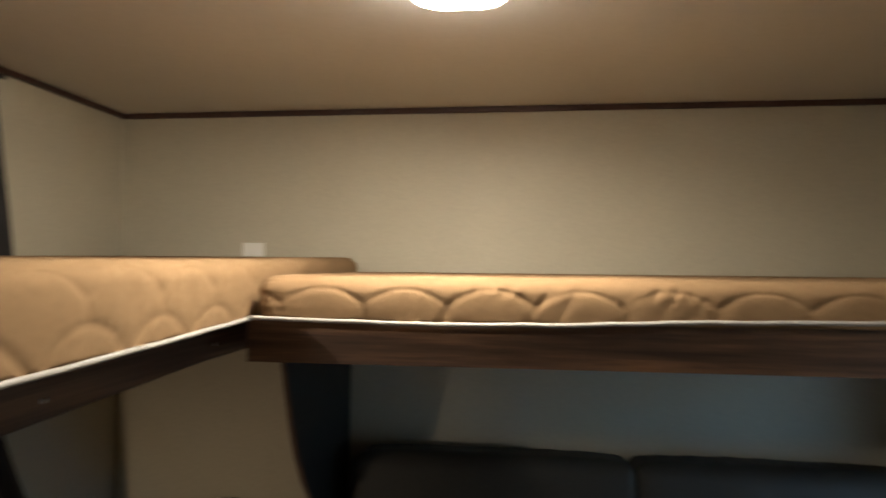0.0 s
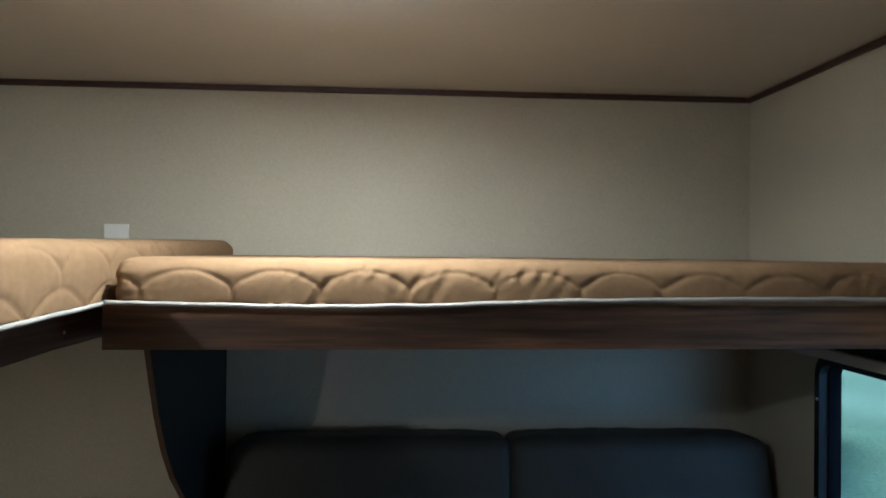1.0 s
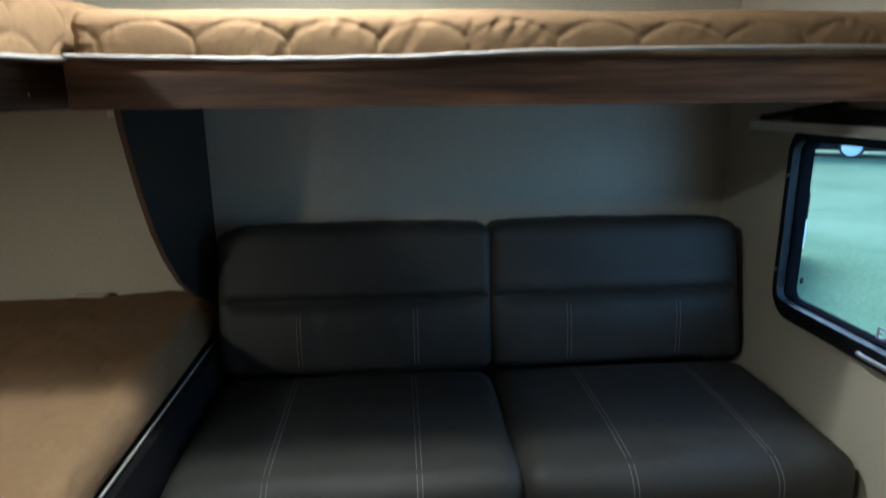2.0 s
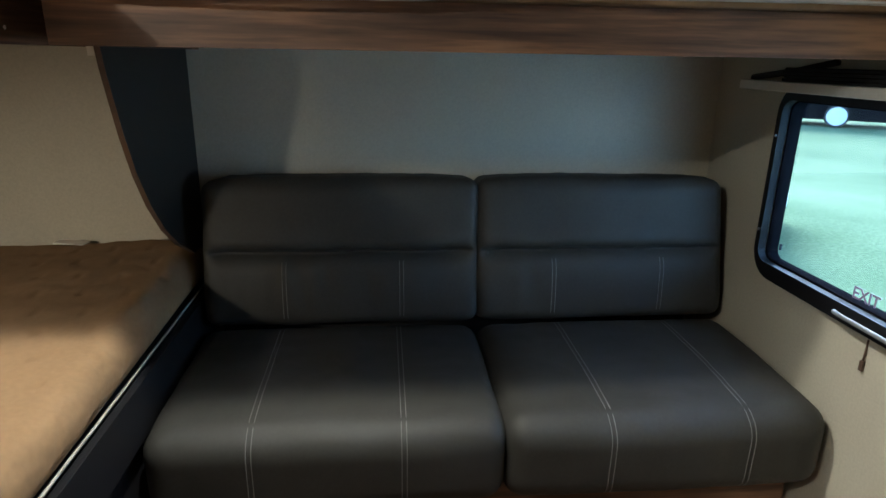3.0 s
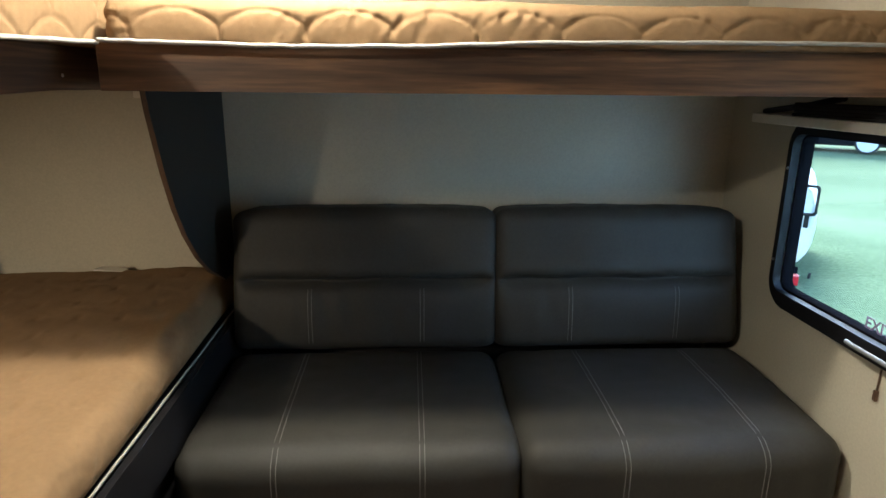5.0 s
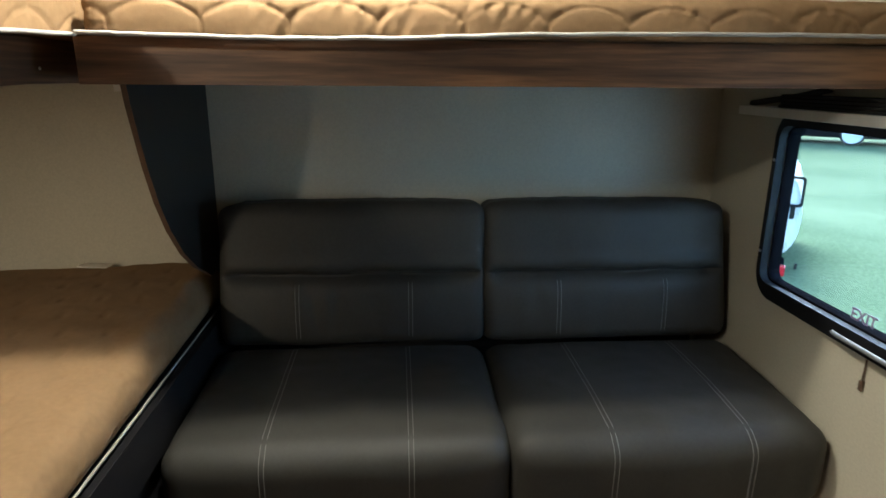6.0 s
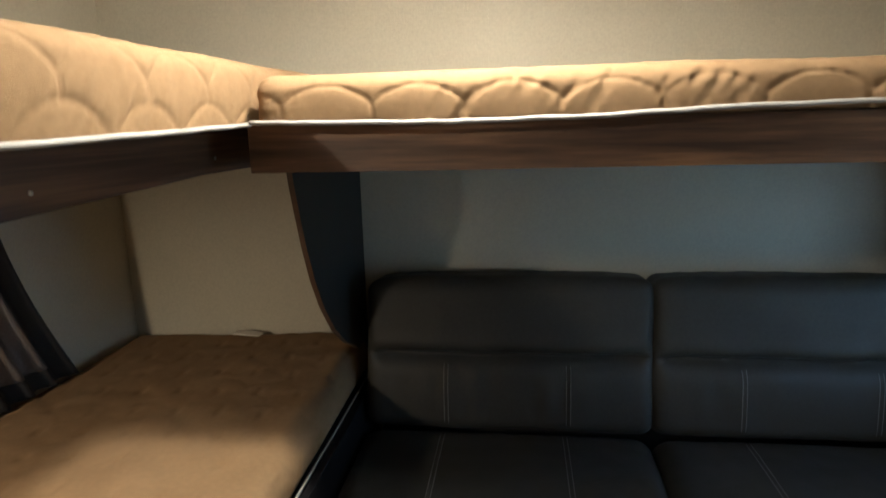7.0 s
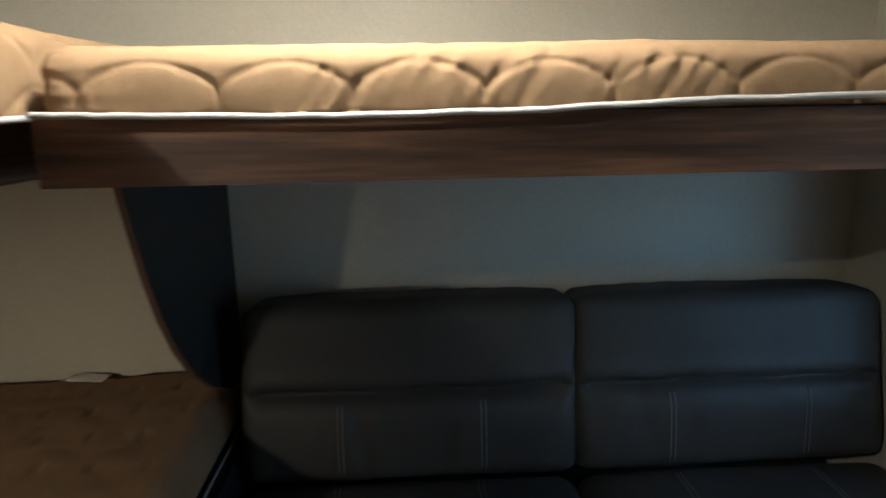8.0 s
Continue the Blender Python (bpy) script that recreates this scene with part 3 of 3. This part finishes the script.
def cushion(name, x0, x1, cy, cz, depth, height, tilt, puff, seed, stitches, r, parent, span, corners=(), folds=0.0, groove=None, taper=0.0):
    """An upholstered pad; tilt leans its top back. stitches: x of double seams; span: the stitched stretch of its face, from top.
    groove: height of a tuck across the front; taper: how far the outer top corner draws in."""
    half = Vector(((x1 - x0) / 2, depth / 2, height / 2))
    wr = wrinkle(seed, 0.0035)

    def shape(q, n):
        e = [max(0.0, 1 - (abs(q[i]) / half[i]) ** 4) for i in range(3)]
        front = max(0.0, -n[1]) * e[0] * e[2]
        top = max(0.0, n[2]) * e[0] * e[1]
        crimp = folds * front * noise.noise((q[0] * 34 + seed, 1.0, q[2] * 5)) * max(0.0, noise.noise((q[0] * 5 + seed, 3.0, 0.5)) + 0.35)
        tuck = 0.0
        if groove is not None:
            crimp *= 1.0 if q[2] < groove else 0.25
            dz = q[2] - groove - 0.003 * noise.noise((q[0] * 7 + seed, 0.0, 2.0))
            reach = max(0.0, min(1.0, (half[0] - 0.012 - abs(q[0])) / 0.05)) ** 0.6
            tuck = max(0.0, -n[1]) * reach * (0.034 * math.exp(-max(dz / 0.006, -dz / 0.016)) + 0.008 * math.exp(-(dz / 0.035) ** 2))
            tuck -= 0.011 * reach * max(0.0, -n[1]) * math.exp(-((dz - 0.028) / 0.024) ** 2)
            tuck += 0.004 * reach * max(0.0, -n[1]) * math.exp(-abs(dz) / 0.03) * noise.noise((q[0] * 30 + seed, 4.0, q[2] * 10))
        return puff * (front + top) + wr(q, n) + crimp - tuck
    m = pose((x0 + x1) / 2, cy, cz, -tilt)
    pad_bm = soft_box(half, r, (0.012, 0.014, 0.005 if groove is not None else 0.012), shape)
    for sx, sz, cr in corners:
        for v in pad_bm.verts:
            dx, dz = sx * v.co.x - (half[0] - cr), sz * v.co.z - (half[2] - cr)
            if dx > 0 and dz > 0 and math.hypot(dx, dz) > cr:
                k = cr / math.hypot(dx, dz)
                v.co.x, v.co.z = sx * (half[0] - cr + dx * k), sz * (half[2] - cr + dz * k)
    if taper:
        for v in pad_bm.verts:
            v.co.x -= taper * max(0.0, v.co.x / half[0] * math.copysign(1, taper)) * max(0.0, v.co.z / half[2] + 0.6) / 1.6
    pad = part(name, moved(pad_bm, m), M_LEATHER, parent, "", True)
    for sx in stitches:
        for off in (-0.0055, 0.0055):
            lx = sx + off - (x0 + x1) / 2
            pts = []
            for kind, f0, f1 in span:
                for i in range(15):
                    f = f0 + (f1 - f0) * i / 14
                    p = Vector((lx, -half[1], half[2] * f)) if kind == "front" else Vector((lx, half[1] * f, half[2]))
                    q, n = soft_point(p, half, r)
                    q = q + n * (shape(q, n) + 0.0006)
                    pts.append(m @ q)
            part("stitching", tube(pts, 0.0011, 5), M_THREAD, pad, "pale thread seam", True)
    return pad


for x0, x1, st, seed, out in ((-0.536, SEAM - 0.0005, (-0.308, 0.013), 1.0, -1), (SEAM + 0.0005, 0.978, (0.448, 0.767), 7.0, 1)):
    # one pad a side: a tuck parts its upper roll from the stitched lower half
    cushion("backrest", x0 + (0.002 if out < 0 else -0.005), x1 - (0.006 if out > 0 else -0.005), 2.000, 0.750, 0.165, 0.412, 7, 0.010, seed + 2, st, 0.036, sofa, (("front", -0.10, -0.86),),
            ((out, 1, 0.048), (out, -1, 0.045)), 0.010 if out < 0 else 0.006, 0.004, 0.028 * out if out > 0 else -0.008)
    seat_st = tuple(s + (0.02 if s > SEAM else -0.016) * 0.6 for s in st)
    cushion("seat_cushion", x0 - (0.010 if out < 0 else 0.006), x1 + (0.004 if out > 0 else 0.006), 1.672, 0.438, 0.54, 0.205, -1.5, 0.012, seed + 4, seat_st, 0.055, sofa,
            (("top", 0.80, -0.90), ("front", 0.90, -0.75)))
# rounded bump in place of the leather bunched where the tuck starts
bunch_bm = bmesh.new()
bmesh.ops.create_uvsphere(bunch_bm, u_segments=14, v_segments=8, radius=0.016, matrix=pose(0.246, 1.934, 0.752) @ Matrix.Diagonal((1, 0.6, 0.8, 1)))
part("leather_bunch", bunch_bm, M_LEATHER, sofa, "leather bunched where the tuck starts at the seam", True)
part("back_frame", box(-0.53, 0.945, 2.05, 2.125, 0.30, 0.90, 0.02), M_LEATHER_DARK, sofa)
part("base", box(-0.53, 0.970, 1.50, 2.10, 0.012, 0.335, 0.01), M_WOOD_X, sofa, "brown wood sofa base")

# ---- window shade ----
shade = empty("window_shade", "folded black window shade on a pale head rail", "window shade")
part("head_rail", box(0.948, XR - 0.001, 1.02, 1.955, 1.216, 1.240, 0.002), M_GREY, shade, "pale grey head rail")
bm = bmesh.new()
for i in range(4):
    box_into(bm, 0.958 + 0.004 * (i % 2), XR - 0.002, 1.04, 1.79, 1.2405 + i * 0.0085, 1.2485 + i * 0.0085, 0.002, 1)
part("folded_cloth", bm, M_CURTAIN_EDGE, shade, "stacked black pleats")
part("strut", tube([(0.985, 1.955, 1.246), (0.975, 1.75, 1.268), (0.968, 1.615, 1.288)], 0.008), M_BLACK, shade, "thin black strut", True)

pull = empty("cord_pull", "short brown pull cord hanging below the window", "cord")
part("cord", tube([(0.9965, 1.392, 0.722), (0.995, 1.391, 0.695), (0.995, 1.392, 0.672)], 0.0022), M_WOOD_DARK, pull, "", True)
part("tab", box(0.9905, 0.9985, 1.387, 1.397, 0.648, 0.673, 0.002), M_WOOD_DARK, pull, "small brown plastic tab")

# ---- curtains ----


def curtain(name, z0, z1, y_top, y_bot, y_far, label):
    """A gathered cloth against the side wall; its free edge slants from y_top to y_bot."""
    thing = empty(name, label, "curtain", "dark curtains")
    pleats = 100 * (y_top - y_far)
    for nm, f0, f1, g0, g1, m in (("cloth", 0.06, 1.0, 0.0, 0.9, M_CURTAIN), ("edging", 0.0, 0.06, 0.0, 1.0, M_CURTAIN_EDGE), ("hem", 0.06, 1.0, 0.9, 1.0, M_CURTAIN_EDGE)):
        bm = bmesh.new()
        rows = []
        nu, nv = {"cloth": (150, 26), "edging": (6, 26), "hem": (150, 4)}[nm]
        for side in (0, 0.004):
            for j in range(nv + 1):
                g = g0 + (g1 - g0) * j / nv
                z = z1 + (z0 - z1) * g
                edge_y = y_top + (y_bot - y_top) * g ** 1.8
                row = []
                for i in range(nu + 1):
                    f = f0 + (f1 - f0) * i / nu
                    y = edge_y + (y_far - edge_y) * f
                    x = XL + 0.032 + 0.014 * math.sin(f * pleats + 1.2 * math.sin(g * 3)) * (0.5 + 0.5 * g) + side + 0.02 * g * (1 - f)
                    row.append(bm.verts.new((x, y, z)))
                rows.append(row)
        n = nv + 1
        for s in (0, n):
            for j in range(nv):
                for i in range(nu):
                    bm.faces.new((rows[s + j][i], rows[s + j][i + 1], rows[s + j + 1][i + 1], rows[s + j + 1][i]))
        for i in range(nu):
            for j in (0, nv):
                bm.faces.new((rows[j][i], rows[j][i + 1], rows[n + j][i + 1], rows[n + j][i]))
        for j in range(nv):
            for i in (0, nu):
                bm.faces.new((rows[j][i], rows[j + 1][i], rows[n + j + 1][i], rows[n + j][i]))
        bmesh.ops.recalc_face_normals(bm, faces=bm.faces)
        part(nm, bm, m, thing, "" if nm == "cloth" else "black sewn edge", True)
    part("curtain_rod", tube([(XL + 0.03, y_far, z1 + 0.012), (XL + 0.03, y_top + 0.03, z1 + 0.012)], 0.007), M_BLACK, thing, "slim black rod", True)
    return thing


# y_far: unseen stretch of cloth, drawn on across the windows to limit daylight
curtain("curtain", 0.742, 1.255, 1.625, 1.80, 0.60, "dark gathered curtain tied back beside the lower bunk")
curtain("curtain", 1.472, 1.905, 1.62, 1.665, 0.80, "dark gathered curtain beside the upper bunk")

# ---- wall plate ----
plate = empty("wall_plate", "white plastic outlet plate low on the rear wall", "outlet")
part("cover", box(-0.933, -0.863, YB - 0.007, YB - 0.0005, 1.425, 1.536, 0.002), M_WHITE, plate)
for pz in (1.478, 1.442):
    part("socket", box(-0.913, -0.883, YB - 0.0095, YB - 0.0075, pz - 0.014, pz + 0.014, 0.001), M_GREY, plate)

# ---- outside ----
GZ = -0.62
bm = bmesh.new()
bmesh.ops.create_grid(bm, x_segments=2, y_segments=2, size=600, matrix=Matrix.Translation((0, 0, GZ)))
tagged(part("ground", bm, M_GRASS), "mown green grass field with paler dry patches", "grass", kind="structure")


def wheel(parent, centre, axis, radius, width):
    q = Vector(axis).to_track_quat("Z", "Y").to_matrix().to_4x4()
    base = Matrix.Translation(centre) @ q
    bm = bmesh.new()
    bmesh.ops.create_cone(bm, cap_ends=True, segments=32, radius1=radius, radius2=radius, depth=width, matrix=base)
    bmesh.ops.bevel(bm, geom=[e for e in bm.edges], offset=0.03, segments=2, affect="EDGES")
    w = part("wheel", bm, M_TYRE, parent, "black tyre", False)
    bm = bmesh.new()
    bmesh.ops.create_cone(bm, cap_ends=True, segments=28, radius1=radius * 0.80, radius2=radius * 0.72, depth=width + 0.04, matrix=base)
    part("rim", bm, M_RIM, w, "pale grey rim")
    return w


far_m = Matrix.Translation((13.85, 18.25, GZ)) @ Matrix.Rotation(radians(-37), 4, "Z")
far = empty("parked_trailer", "white travel trailer parked on the grass far off", "trailer")
part("body", moved(box(-5.2, 1.9, 0.15, 2.4, 0.78, 3.0, 0.12, 3), far_m), M_BODY, far, "white smooth trailer body")
# black box covers the chassis and the shade below the body
part("chassis", moved(box(-5.0, 1.7, 0.30, 2.2, 0.22, 0.775), far_m), M_BLACK_SOFT, far, "black chassis, its depth also standing for shade under the body")
wheel(far, far_m @ Vector((0, 0.22, 0.35)), far_m.to_3x3() @ Vector((0, 1, 0)), 0.35, 0.22)
part("window", moved(box(-2.6, -1.4, 0.13, 0.16, 1.5, 2.1, 0.01), far_m), M_BLACK, far, "dark tinted window")

near_m = Matrix.Translation((3.95, 6.07, GZ)) @ Matrix.Rotation(radians(-34.3), 4, "Z")
near = empty("parked_camper", "white fibreglass camper end with black hatch, parked on grass", "camper")
profile = [(-1.9, 0.14), (-0.25, 0.10), (-0.06, 0.14), (0.05, 0.26), (0.10, 0.40), (0.115, 0.60), (0.08, 0.80), (0.02, 0.97), (-0.10, 1.05), (-1.9, 1.12)]
bm = extrude_outline([(x, z) for x, z in profile], 1, 0.0, 1.7)
bmesh.ops.bevel(bm, geom=[e for e in bm.edges], offset=0.025, segments=2, affect="EDGES")
part("body", moved(bm, near_m), M_BODY, near, "white moulded body")
hatch = part("hatch_frame", moved(ring_slab(rounded_rect(-0.40, 0.105, 0.70, 1.01, 0.04), rounded_rect(-0.375, 0.080, 0.725, 0.985, 0.03), 1, -0.035, -0.003), near_m), M_BLACK, near, "black hatch frame")
part("latch", moved(box(0.00, 0.045, -0.06, -0.036, 0.58, 0.72, 0.01), near_m), M_BLACK, hatch, "black latch")
part("marker_light", moved(box(-0.12, -0.02, -0.02, -0.001, 0.27, 0.30, 0.004), near_m), M_RED, near, "red marker light")
part("tail_lamp", moved(box(-0.05, 0.04, -0.17, -0.06, 0.002, 0.10, 0.01), near_m), M_RED, near, "red tail lamp")
part("bumper", moved(box(-1.6, 0.02, -0.08, 0.25, 0.05, 0.10, 0.01), near_m), M_BLACK_SOFT, near, "black bumper bar")
wheel(near, near_m @ Vector((-1.0, 0.1, 0.24)), near_m.to_3x3() @ Vector((0, 1, 0)), 0.24, 0.17)

stake_bm = tube([(4.17, 6.16, GZ), (4.17, 6.16, GZ + 0.04), (4.175, 6.16, GZ + 0.06)], 0.014)
tagged(part("ground_stake", stake_bm, M_TYRE), "short black stake standing in the grass", "stake")
